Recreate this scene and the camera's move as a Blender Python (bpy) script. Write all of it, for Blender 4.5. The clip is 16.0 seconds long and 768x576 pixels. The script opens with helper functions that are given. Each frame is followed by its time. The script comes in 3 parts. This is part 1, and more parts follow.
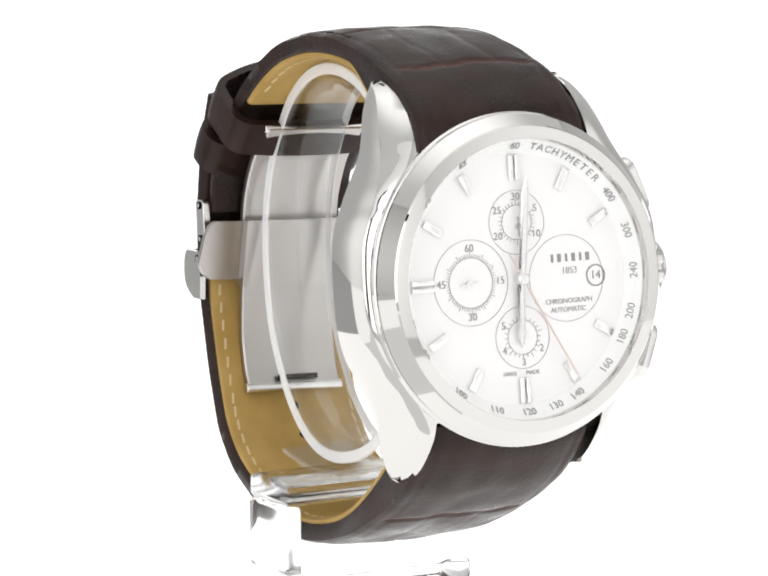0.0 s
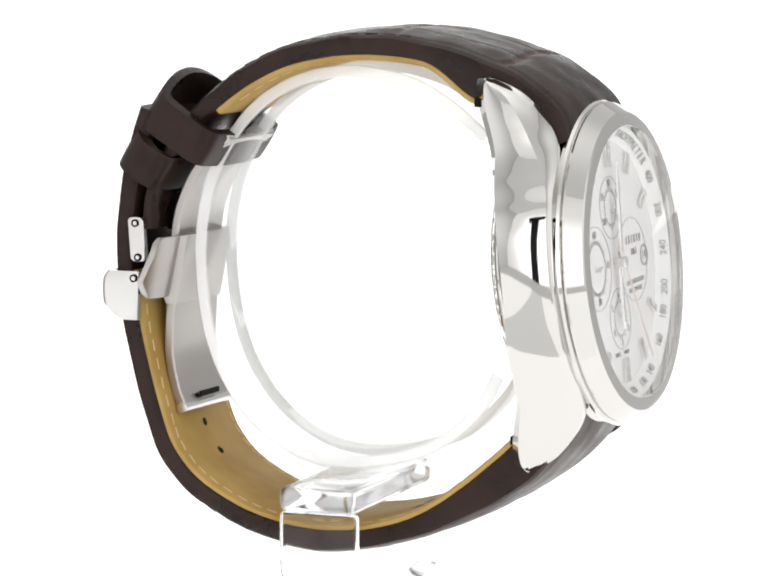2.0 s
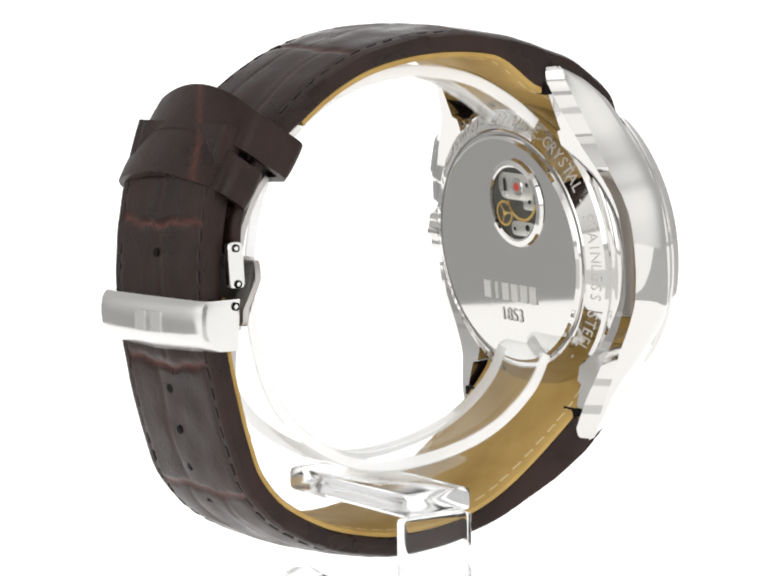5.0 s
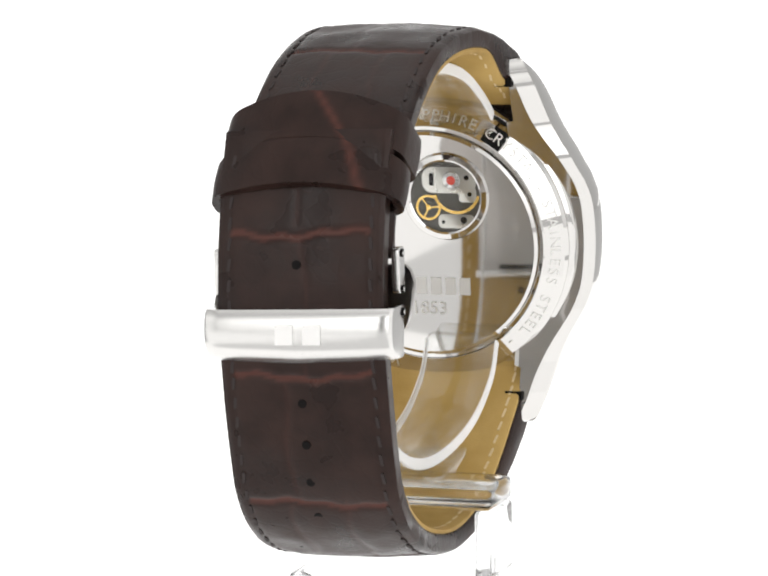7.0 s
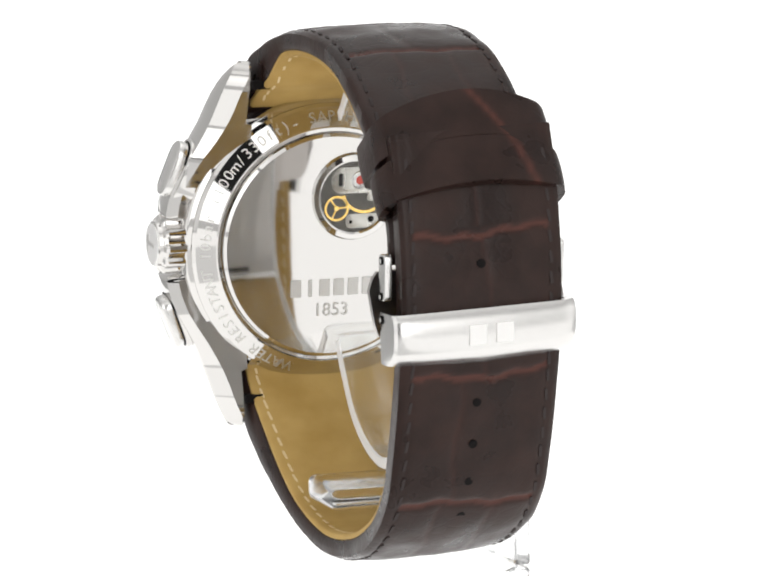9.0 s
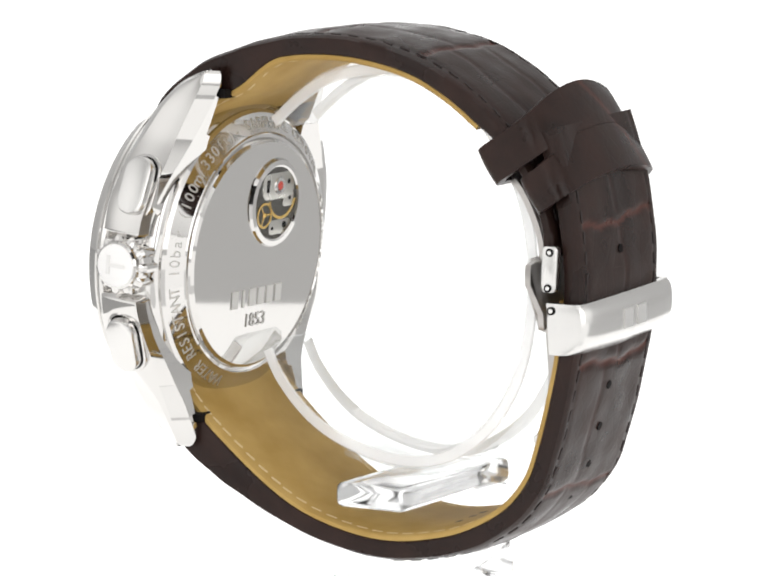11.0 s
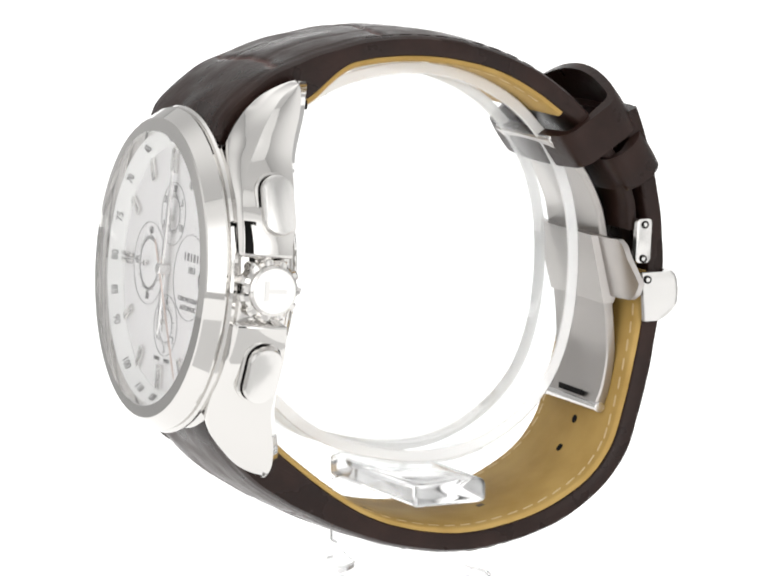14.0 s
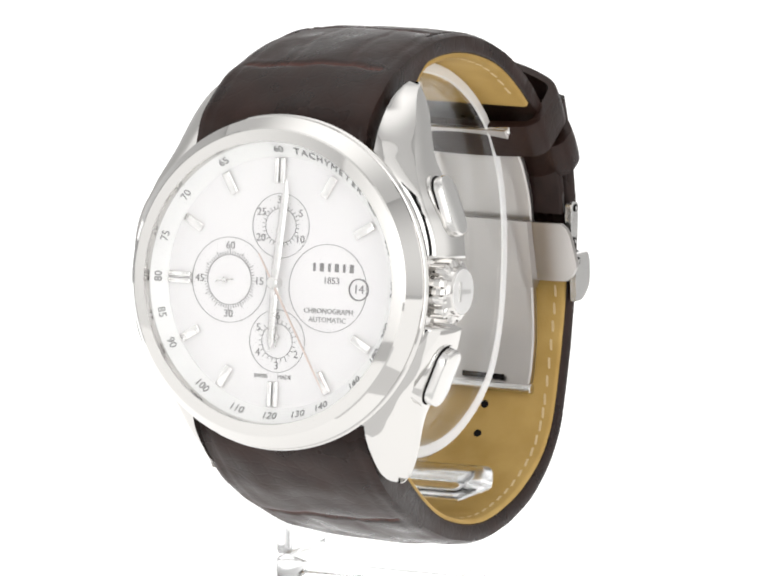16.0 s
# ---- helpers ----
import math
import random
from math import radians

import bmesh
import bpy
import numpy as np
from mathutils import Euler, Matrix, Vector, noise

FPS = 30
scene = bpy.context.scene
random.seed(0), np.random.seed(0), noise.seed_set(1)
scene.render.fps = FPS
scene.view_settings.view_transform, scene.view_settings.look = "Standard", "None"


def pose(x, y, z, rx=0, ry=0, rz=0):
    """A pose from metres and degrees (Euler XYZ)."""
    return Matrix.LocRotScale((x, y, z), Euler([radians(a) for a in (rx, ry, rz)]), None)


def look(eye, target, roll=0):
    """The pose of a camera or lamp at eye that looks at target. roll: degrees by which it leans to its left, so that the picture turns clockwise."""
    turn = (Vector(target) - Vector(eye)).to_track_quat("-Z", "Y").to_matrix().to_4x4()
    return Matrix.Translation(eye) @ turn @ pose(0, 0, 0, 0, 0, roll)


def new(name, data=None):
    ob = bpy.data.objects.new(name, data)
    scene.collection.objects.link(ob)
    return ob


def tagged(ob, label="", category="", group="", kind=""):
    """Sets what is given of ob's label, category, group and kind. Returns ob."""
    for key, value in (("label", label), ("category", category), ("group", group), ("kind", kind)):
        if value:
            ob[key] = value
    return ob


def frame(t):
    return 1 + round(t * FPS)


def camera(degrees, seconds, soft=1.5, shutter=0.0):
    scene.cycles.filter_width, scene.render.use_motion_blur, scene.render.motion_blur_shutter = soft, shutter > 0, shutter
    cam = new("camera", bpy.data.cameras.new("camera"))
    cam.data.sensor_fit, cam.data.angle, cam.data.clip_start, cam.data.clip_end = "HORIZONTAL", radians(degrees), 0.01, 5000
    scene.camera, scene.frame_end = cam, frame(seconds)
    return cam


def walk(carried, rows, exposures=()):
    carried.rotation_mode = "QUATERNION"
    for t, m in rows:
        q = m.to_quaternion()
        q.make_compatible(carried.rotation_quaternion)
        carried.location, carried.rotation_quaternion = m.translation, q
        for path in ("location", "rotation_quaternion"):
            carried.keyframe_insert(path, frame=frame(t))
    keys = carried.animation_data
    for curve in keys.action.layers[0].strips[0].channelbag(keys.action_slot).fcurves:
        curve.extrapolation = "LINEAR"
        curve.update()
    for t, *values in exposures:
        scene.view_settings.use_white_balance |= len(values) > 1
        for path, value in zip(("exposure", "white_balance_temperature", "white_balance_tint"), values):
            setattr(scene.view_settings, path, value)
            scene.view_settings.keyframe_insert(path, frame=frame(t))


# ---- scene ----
MM = 0.001

# ---------------------------------------------------------------- camera
cam = camera(10.551, 16.0, soft=2.1)
EYE = (-0.00055, -0.52668, 0.05323)
TILT = radians(7.551)
AIM = (EYE[0], EYE[1] + math.cos(TILT), EYE[2] - math.sin(TILT))
walk(cam, [(0.0, look(EYE, AIM, -0.49)), (16.0, look(EYE, AIM, -0.49))])

# ---------------------------------------------------------------- light
world = bpy.data.worlds.new("studio_room")
scene.world = world
world.use_nodes = True
world.node_tree.nodes["Background"].inputs[0].default_value = (0.9, 0.95, 1.0, 1)
world.node_tree.nodes["Background"].inputs[1].default_value = 0.02
scene.view_settings.exposure = 0.39


# ---------------------------------------------------------------- materials
def material(name, base, rough=0.5, metal=0.0, **more):
    m = bpy.data.materials.new(name)
    m.use_nodes = True
    b = m.node_tree.nodes["Principled BSDF"]
    b.inputs["Base Color"].default_value = (*base, 1)
    b.inputs["Roughness"].default_value = rough
    b.inputs["Metallic"].default_value = metal
    for key, value in more.items():
        b.inputs[key.replace("_", " ")].default_value = value
    return m


def nodes(m):
    return m.node_tree.nodes, m.node_tree.links, m.node_tree.nodes["Principled BSDF"]


def noise_node(m, scale, detail=4.0, stretch=(1, 1, 1)):
    n, l, b = nodes(m)
    co, mp, nz = n.new("ShaderNodeTexCoord"), n.new("ShaderNodeMapping"), n.new("ShaderNodeTexNoise")
    mp.inputs["Scale"].default_value = stretch
    nz.inputs["Scale"].default_value, nz.inputs["Detail"].default_value = scale, detail
    l.new(co.outputs["Object"], mp.inputs[0])
    l.new(mp.outputs[0], nz.inputs["Vector"])
    return nz.outputs["Fac"]


def ramp(m, fac, a, b_, lo=0.35, hi=0.65):
    n, l, b = nodes(m)
    r = n.new("ShaderNodeMapRange")
    r.inputs["From Min"].default_value, r.inputs["From Max"].default_value = lo, hi
    r.inputs["To Min"].default_value, r.inputs["To Max"].default_value = a, b_
    l.new(fac, r.inputs["Value"])
    return r.outputs[0]


def mix(m, fac, a, b_):
    n, l, b = nodes(m)
    x = n.new("ShaderNodeMix")
    x.data_type = "RGBA"
    for value, socket in ((fac, x.inputs["Factor"]), (a, x.inputs["A"]), (b_, x.inputs["B"])):
        if isinstance(value, (tuple, float, int)):
            socket.default_value = (*value, 1) if isinstance(value, tuple) else value
        else:
            l.new(value, socket)
    return x.outputs["Result"]


def bump(m, fac, strength, distance):
    n, l, b = nodes(m)
    u = n.new("ShaderNodeBump")
    u.inputs["Strength"].default_value, u.inputs["Distance"].default_value = strength, distance
    l.new(fac, u.inputs["Height"])
    l.new(u.outputs[0], b.inputs["Normal"])


def leather_material():
    m = material("embossed_leather", (0.03, 0.02, 0.017), 0.36)
    n, l, b = nodes(m)
    b.inputs["Specular IOR Level"].default_value = 0.2
    big, fine = noise_node(m, 160, 3), noise_node(m, 2600, 3)
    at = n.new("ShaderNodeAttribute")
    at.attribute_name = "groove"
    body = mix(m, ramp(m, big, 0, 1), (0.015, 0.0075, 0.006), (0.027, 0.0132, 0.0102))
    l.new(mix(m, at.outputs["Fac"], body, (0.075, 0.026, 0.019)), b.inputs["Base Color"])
    l.new(ramp(m, big, 0.24, 0.44), b.inputs["Roughness"])
    co, vo, mx = n.new("ShaderNodeTexCoord"), n.new("ShaderNodeTexVoronoi"), n.new("ShaderNodeMath")
    vo.feature = "DISTANCE_TO_EDGE"
    vo.inputs["Scale"].default_value = 420
    l.new(co.outputs["Object"], vo.inputs["Vector"])
    cracks = ramp(m, vo.outputs["Distance"], 0.0, 1.0, 0.0, 0.09)
    mx.operation, mx.inputs[1].default_value = "MULTIPLY_ADD", 0.5
    l.new(cracks, mx.inputs[0])
    l.new(fine, mx.inputs[2])
    bump(m, mx.outputs[0], 0.3, 0.00007)
    return m


def lining_material():
    m = material("tan_lining", (0.45, 0.27, 0.08), 0.6, 0.0, Specular_IOR_Level=0.2)
    n, l, b = nodes(m)
    big, fine = noise_node(m, 120, 4), noise_node(m, 3500, 2)
    l.new(mix(m, ramp(m, big, 0, 1), (0.36, 0.225, 0.062), (0.46, 0.305, 0.10)), b.inputs["Base Color"])
    bump(m, fine, 0.35, 0.00008)
    return m


def steel_material(name, base, rough, grain=None):
    m = material(name, base, rough, 1.0)
    n, l, b = nodes(m)
    if grain:
        f = noise_node(m, 900, 3, grain)
        l.new(ramp(m, f, rough * 0.9, rough * 1.12), b.inputs["Roughness"])
    else:
        f = noise_node(m, 180, 3)
        l.new(ramp(m, f, rough * 0.92, rough * 1.1), b.inputs["Roughness"])
    return m


def clear_material(name, gloss_rough, grow=5.0, most=0.6, least=0.02, tint=(1, 1, 1)):
    m = bpy.data.materials.new(name)
    m.use_nodes = True
    n, l = m.node_tree.nodes, m.node_tree.links
    n.remove(n["Principled BSDF"])
    clear, shine, lw, pw, ad, mx = (n.new("ShaderNode" + k) for k in ("BsdfTransparent", "BsdfGlossy", "LayerWeight", "Math", "Math", "MixShader"))
    shine.inputs["Roughness"].default_value = gloss_rough
    lw.inputs["Blend"].default_value = 0.5
    pw.operation, pw.inputs[1].default_value = "POWER", grow
    clear.inputs["Color"].default_value = (*tint, 1)
    ad.operation, ad.inputs[1].default_value, ad.inputs[2].default_value = "MULTIPLY_ADD", most, least
    l.new(lw.outputs["Facing"], pw.inputs[0])
    l.new(pw.outputs[0], ad.inputs[0])
    l.new(ad.outputs[0], mx.inputs[0])
    l.new(clear.outputs[0], mx.inputs[1])
    l.new(shine.outputs[0], mx.inputs[2])
    l.new(mx.outputs[0], n["Material Output"].inputs[0])
    return m


LEATHER, LINING = leather_material(), lining_material()
STEEL = steel_material("polished_steel", (0.64, 0.627, 0.61), 0.045)
BRUSHED = steel_material("brushed_steel", (0.46, 0.437, 0.42), 0.32)
SATIN = steel_material("satin_steel", (0.68, 0.67, 0.655), 0.22)
MATTE_MARK = material("matte_steel_mark", (0.76, 0.75, 0.735), 0.34, 1.0)
CROWN_CAP = material("frosted_crown_steel", (0.86, 0.85, 0.84), 0.42, 0.7)
DIAL = steel_material("silvered_dial", (0.84, 0.83, 0.83), 0.5)
DIAL.node_tree.nodes["Principled BSDF"].inputs["Metallic"].default_value = 0.08
FLANGE = material("silver_flange", (0.90, 0.90, 0.89), 0.4, 0.1)
PRINT = material("grey_print", (0.25, 0.245, 0.245), 0.5)
HAND = steel_material("hand_steel", (0.82, 0.81, 0.80), 0.2)
ROSE = material("rose_tip", (0.74, 0.63, 0.58), 0.35, 0.5)
BLACK = material("black_gap", (0.008, 0.007, 0.007), 0.6, 0.0, Specular_IOR_Level=0.05)
ETCH = material("etched_letter", (0.60, 0.59, 0.57), 0.45, 1.0)
GOLD = material("gilt_brass", (0.85, 0.58, 0.18), 0.2, 1.0)
RUBY = material("ruby", (0.55, 0.06, 0.04), 0.15)
MOVEMENT = steel_material("movement_plate", (0.09, 0.085, 0.075), 0.35)
BRIDGE = steel_material("movement_bridge", (0.55, 0.54, 0.50), 0.28)
THREAD = material("brown_thread", (0.022, 0.014, 0.013), 0.8)
PALE_THREAD = material("pale_thread", (0.62, 0.48, 0.27), 0.8)
STAMP = material("stamped_ink", (0.10, 0.07, 0.04), 0.7)
CRYSTAL = clear_material("sapphire_crystal", 0.0, 5.0, 0.7, 0.015)
BLOCK_ACRYLIC = material("block_acrylic", (0.99, 0.995, 0.995), 0.1, 0.0, IOR=1.27, Transmission_Weight=1.0)
ACRYLIC = clear_material("clear_acrylic", 0.06, 2.6, 0.4, 0.05, (0.985, 0.99, 0.99))


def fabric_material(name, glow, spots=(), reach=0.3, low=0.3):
    """White surface with lamplight put in as emission: brightest at each spot, fading away."""
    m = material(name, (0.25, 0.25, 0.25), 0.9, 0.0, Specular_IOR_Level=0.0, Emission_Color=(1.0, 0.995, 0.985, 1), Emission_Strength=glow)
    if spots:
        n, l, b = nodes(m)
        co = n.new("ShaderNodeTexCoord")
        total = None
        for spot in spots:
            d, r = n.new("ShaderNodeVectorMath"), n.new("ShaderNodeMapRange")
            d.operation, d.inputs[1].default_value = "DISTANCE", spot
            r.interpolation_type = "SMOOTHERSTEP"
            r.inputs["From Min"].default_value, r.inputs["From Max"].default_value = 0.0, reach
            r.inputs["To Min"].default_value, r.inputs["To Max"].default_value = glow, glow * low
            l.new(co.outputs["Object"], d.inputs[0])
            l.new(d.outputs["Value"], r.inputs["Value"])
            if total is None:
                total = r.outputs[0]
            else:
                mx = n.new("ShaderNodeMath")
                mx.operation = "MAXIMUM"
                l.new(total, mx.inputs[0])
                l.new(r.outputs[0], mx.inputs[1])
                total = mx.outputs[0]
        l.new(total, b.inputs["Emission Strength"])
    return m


FROSTED = material("frosted_acrylic_edge", (0.97, 0.97, 0.97), 0.5, 0.0, Alpha=0.55)
# the sweep's burnt-out white is put in as even emission
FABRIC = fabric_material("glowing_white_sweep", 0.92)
# pools of lamplight on the tent walls, put in as emission gradients
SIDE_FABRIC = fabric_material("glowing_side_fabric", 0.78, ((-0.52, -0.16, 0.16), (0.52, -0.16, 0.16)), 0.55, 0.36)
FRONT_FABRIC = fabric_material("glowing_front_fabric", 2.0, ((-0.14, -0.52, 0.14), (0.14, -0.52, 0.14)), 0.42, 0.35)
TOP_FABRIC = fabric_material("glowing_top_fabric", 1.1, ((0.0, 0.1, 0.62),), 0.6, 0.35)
# one front floor in two brightnesses, its light and shade put in as emission
BRIGHT_FLOOR_GLOW = fabric_material("bright_floor_glow", 0.85)
DIM_FLOOR_GLOW = fabric_material("dim_floor_glow", 0.5)
# unseen emissive floor patches, added only to mirror grey in the steel
PALE_FLOOR_GLOW = fabric_material("pale_floor_glow", 0.3)
GREY_FLOOR_GLOW = fabric_material("grey_floor_glow", 0.17)
ROOM = material("dark_studio_wall", (0.05, 0.05, 0.05), 0.8)


# ---------------------------------------------------------------- building helpers (millimetres)
SETTING = {"twist": 0.0, "drop": 0.0}


def part(name, bm, mat, parent=None, label="", m=None, smooth=35):
    if m is not None:
        bm.transform(m)
    elif SETTING["twist"]:
        # the strap is buckled a little askew behind the case
        for v in bm.verts:
            k = max(0.0, min(1.0, (v.co.y + 15) / 40))
            k *= k * (3 - 2 * k) * SETTING["twist"]
            v.co.y += 0.020 * v.co.x * k
            v.co.z -= 0.036 * v.co.x * k + SETTING["drop"]
            v.co.x += 0.35 * k
    bmesh.ops.recalc_face_normals(bm, faces=bm.faces)
    bm.transform(Matrix.Scale(MM, 4))
    me = bpy.data.meshes.new(name)
    bm.to_mesh(me)
    bm.free()
    me.materials.append(mat)
    if smooth and smooth > 0:
        me.shade_smooth()
        me.set_sharp_from_angle(angle=radians(smooth))
    ob = new(name, me)
    ob.parent = parent
    if label:
        ob["label"] = label
    return ob


def spline(points, step):
    """Even points along a smooth curve through the given ones."""
    pts = [Vector(p) for p in points]
    ext = [2 * pts[0] - pts[1], *pts, 2 * pts[-1] - pts[-2]]
    fine = []
    for i in range(1, len(ext) - 2):
        a, b, c, d = ext[i - 1:i + 3]
        for k in range(40):
            t = k / 40
            fine.append(0.5 * (2 * b + (c - a) * t + (2 * a - 5 * b + 4 * c - d) * t * t + (3 * b - a - 3 * c + d) * t ** 3))
    fine.append(pts[-1])
    dist = np.concatenate([[0], np.cumsum([(q - p).length for p, q in zip(fine, fine[1:])])])
    n = max(2, int(dist[-1] / step))
    s = np.linspace(0, dist[-1], n + 1)
    arr = np.array([tuple(p) for p in fine])
    out = np.stack([np.interp(s, dist, arr[:, k]) for k in range(arr.shape[1])], 1)
    tan = np.gradient(out, axis=0)
    tan /= np.linalg.norm(tan, axis=1)[:, None]
    return s, out, tan


def loft(rings, closed=True, caps=True, creases=None):
    """A skin over rings of points; creases: columns that stay sharp, all else is smooth."""
    bm = bmesh.new()
    rows = [[bm.verts.new(p) for p in r] for r in rings]
    n = len(rows[0])
    for a, b in zip(rows, rows[1:]):
        for i in range(n if closed else n - 1):
            j = (i + 1) % n
            bm.faces.new((a[i], a[j], b[j], b[i]))
    if caps:
        bm.faces.new(rows[0])
        bm.faces.new(rows[-1][::-1])
    if creases is not None:
        for f in bm.faces:
            f.smooth = True
        for a, b in zip(rows, rows[1:]):
            for i in creases:
                bm.edges.get((a[i], b[i])).smooth = False
        for row in (rows[0], rows[-1]):
            for i in range(n):
                bm.edges.get((row[i], row[(i + 1) % n])).smooth = False
    return bm


def join(*bms):
    out = bms[0]
    for b in bms[1:]:
        me = bpy.data.meshes.new("join")
        b.to_mesh(me)
        b.free()
        out.from_mesh(me)
        bpy.data.meshes.remove(me)
    return out


def lathe(profile, n=128, closed=False):
    """Turn (r, w) points about the w axis; closed joins the last point to the first."""
    bm = bmesh.new()
    cols = []
    for k in range(n):
        a = 2 * math.pi * k / n
        cols.append([bm.verts.new((r * math.cos(a), r * math.sin(a), w)) for r, w in profile])
    m = len(profile)
    for k in range(n):
        c, d = cols[k], cols[(k + 1) % n]
        for i in range(m if closed else m - 1):
            j = (i + 1) % m
            bm.faces.new((c[i], d[i], d[j], c[j]))
    bmesh.ops.remove_doubles(bm, verts=bm.verts, dist=1e-5)
    return bm


def disc(r, w, n=96, r0=0.0):
    return lathe([(r0, w), (r, w)], n) if r0 else lathe([(0.0, w), (r, w)], n)


def ring(r, width, w, n=96, h=0.05):
    a, b = r - width / 2, r + width / 2
    return lathe([(a, w), (a, w + h), (b, w + h), (b, w)], n)


def outline_rect(hx, hy, r, k=6):
    out = []
    for cx, cy, a0 in ((hx - r, hy - r, 0), (r - hx, hy - r, 90), (r - hx, r - hy, 180), (hx - r, r - hy, 270)):
        for i in range(k + 1):
            a = radians(a0 + 90 * i / k)
            out.append((cx + r * math.cos(a), cy + r * math.sin(a)))
    return out


def slab(hx, hy, r, z0, z1, edge=0.0, k=6):
    """A rounded plate from z0 to z1 with softened edges."""
    rings = []
    steps = [(0, z0)] if not edge else [(edge, z0), (0, z0 + edge)]
    steps += [(0, z1)] if not edge else [(0, z1 - edge), (edge * 0.3, z1 - edge * 0.3), (edge, z1)]
    for inset, z in steps:
        rings.append([(x, y, z) for x, y in outline_rect(hx - inset, hy - inset, max(r - inset, 0.02), k)])
    return loft(rings)


def box(x0, x1, y0, y1, z0, z1, bevel=0.0):
    bm = bmesh.new()
    bmesh.ops.create_cube(bm, size=1.0)
    bm.transform(Matrix.Translation(((x0 + x1) / 2, (y0 + y1) / 2, (z0 + z1) / 2)) @ Matrix.Diagonal((x1 - x0, y1 - y0, z1 - z0, 1)))
    if bevel:
        bmesh.ops.bevel(bm, geom=bm.edges[:], offset=bevel, segments=3, profile=0.5, affect="EDGES")
    return bm


def cylinder(r, h0, h1, axis="z", n=32, edge=0.0):
    prof = [(0, h0), (r - edge, h0), (r, h0 + edge), (r, h1 - edge), (r - edge, h1), (0, h1)]
    bm = lathe(prof, n)
    if axis == "x":
        bm.transform(Matrix.Rotation(radians(90), 4, "Y"))
    if axis == "y":
        bm.transform(Matrix.Rotation(radians(-90), 4, "X"))
    return bm


def move(bm, x, y, z):
    bm.transform(Matrix.Translation((x, y, z)))
    return bm


def words(text, size, depth=0.06):
    """Writing as a flat mesh, centred on its middle."""
    cu = bpy.data.curves.new("words", "FONT")
    cu.body, cu.size, cu.align_x, cu.align_y, cu.resolution_u = text, size, "CENTER", "CENTER", 3
    cu.extrude = depth / 2
    ob = bpy.data.objects.new("words", cu)
    me = ob.to_mesh()
    bm = bmesh.new()
    bm.from_mesh(me)
    ob.to_mesh_clear()
    bpy.data.objects.remove(ob)
    bpy.data.curves.remove(cu)
    return bm


# ---------------------------------------------------------------- light tent and studio
def studio():
    def plane_box(name, x0, x1, y0, y1, z0, z1, mat, label):
        ob = part(name, box(x0, x1, y0, y1, z0, z1), mat, smooth=0)
        return tagged(ob, label, "studio", kind="structure")
    cloth = "white fabric wall of the light tent, its lamplight put in as glow"
    # white paper sweep, 0.22 m wide beside the watch; dimmer floor added for reflections
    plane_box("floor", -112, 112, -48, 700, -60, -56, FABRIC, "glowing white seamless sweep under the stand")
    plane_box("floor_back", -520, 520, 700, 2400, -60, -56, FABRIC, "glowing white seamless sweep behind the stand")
    plane_box("floor_west", -520, -112, -48, 700, -64, -58, GREY_FLOOR_GLOW, "unseen dim floor beside the white sweep, added for grey reflections")
    plane_box("floor_east", 112, 520, -48, 700, -64, -58, PALE_FLOOR_GLOW, "unseen dim floor beside the white sweep, added for grey reflections")
    # out of view: bright and dim glow laid out for the steel's reflections
    plane_box("floor_glow_west", -520, -75, -300, -48, -64, -58, BRIGHT_FLOOR_GLOW, "unseen front floor, bright glow put in for reflections")
    plane_box("floor_glow_mid", -75, 30, -300, -48, -64, -58, DIM_FLOOR_GLOW, "unseen front floor, dimmer glow put in for reflections")
    plane_box("floor_glow_east", 30, 520, -300, -48, -64, -58, BRIGHT_FLOOR_GLOW, "unseen front floor, bright glow put in for reflections")
    plane_box("floor_glow_front", -520, 520, -520, -300, -64, -58, PALE_FLOOR_GLOW, "unseen pale front floor, added for grey reflections")
    # unseen tent panels that light the watch; gaps between them give black reflections
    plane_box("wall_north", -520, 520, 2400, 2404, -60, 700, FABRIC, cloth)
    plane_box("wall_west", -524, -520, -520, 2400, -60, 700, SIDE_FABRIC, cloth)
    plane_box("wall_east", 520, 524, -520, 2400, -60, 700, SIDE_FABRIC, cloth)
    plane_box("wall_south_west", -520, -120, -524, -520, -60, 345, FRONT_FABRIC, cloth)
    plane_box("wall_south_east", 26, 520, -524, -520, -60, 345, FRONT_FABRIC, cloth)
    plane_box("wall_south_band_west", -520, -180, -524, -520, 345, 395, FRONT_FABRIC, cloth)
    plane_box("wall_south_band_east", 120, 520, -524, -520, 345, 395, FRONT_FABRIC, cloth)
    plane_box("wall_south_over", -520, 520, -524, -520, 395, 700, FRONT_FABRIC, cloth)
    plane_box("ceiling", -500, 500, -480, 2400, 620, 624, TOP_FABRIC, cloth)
    room = join(box(-1500, 1500, -1500, -1490, -200, 1500), box(-1510, -1500, -1500, 2600, -200, 1500), box(1500, 1510, -1500, 2600, -200, 1500),
                box(-1500, 1500, 2600, 2610, -200, 1500), box(-1510, 1510, -1510, 2610, 1500, 1510), box(-1510, 1510, -1510, 2610, -210, -200))
    tagged(part("wall_room", room, ROOM, smooth=0), "dark studio room around the light tent", "room", kind="structure")


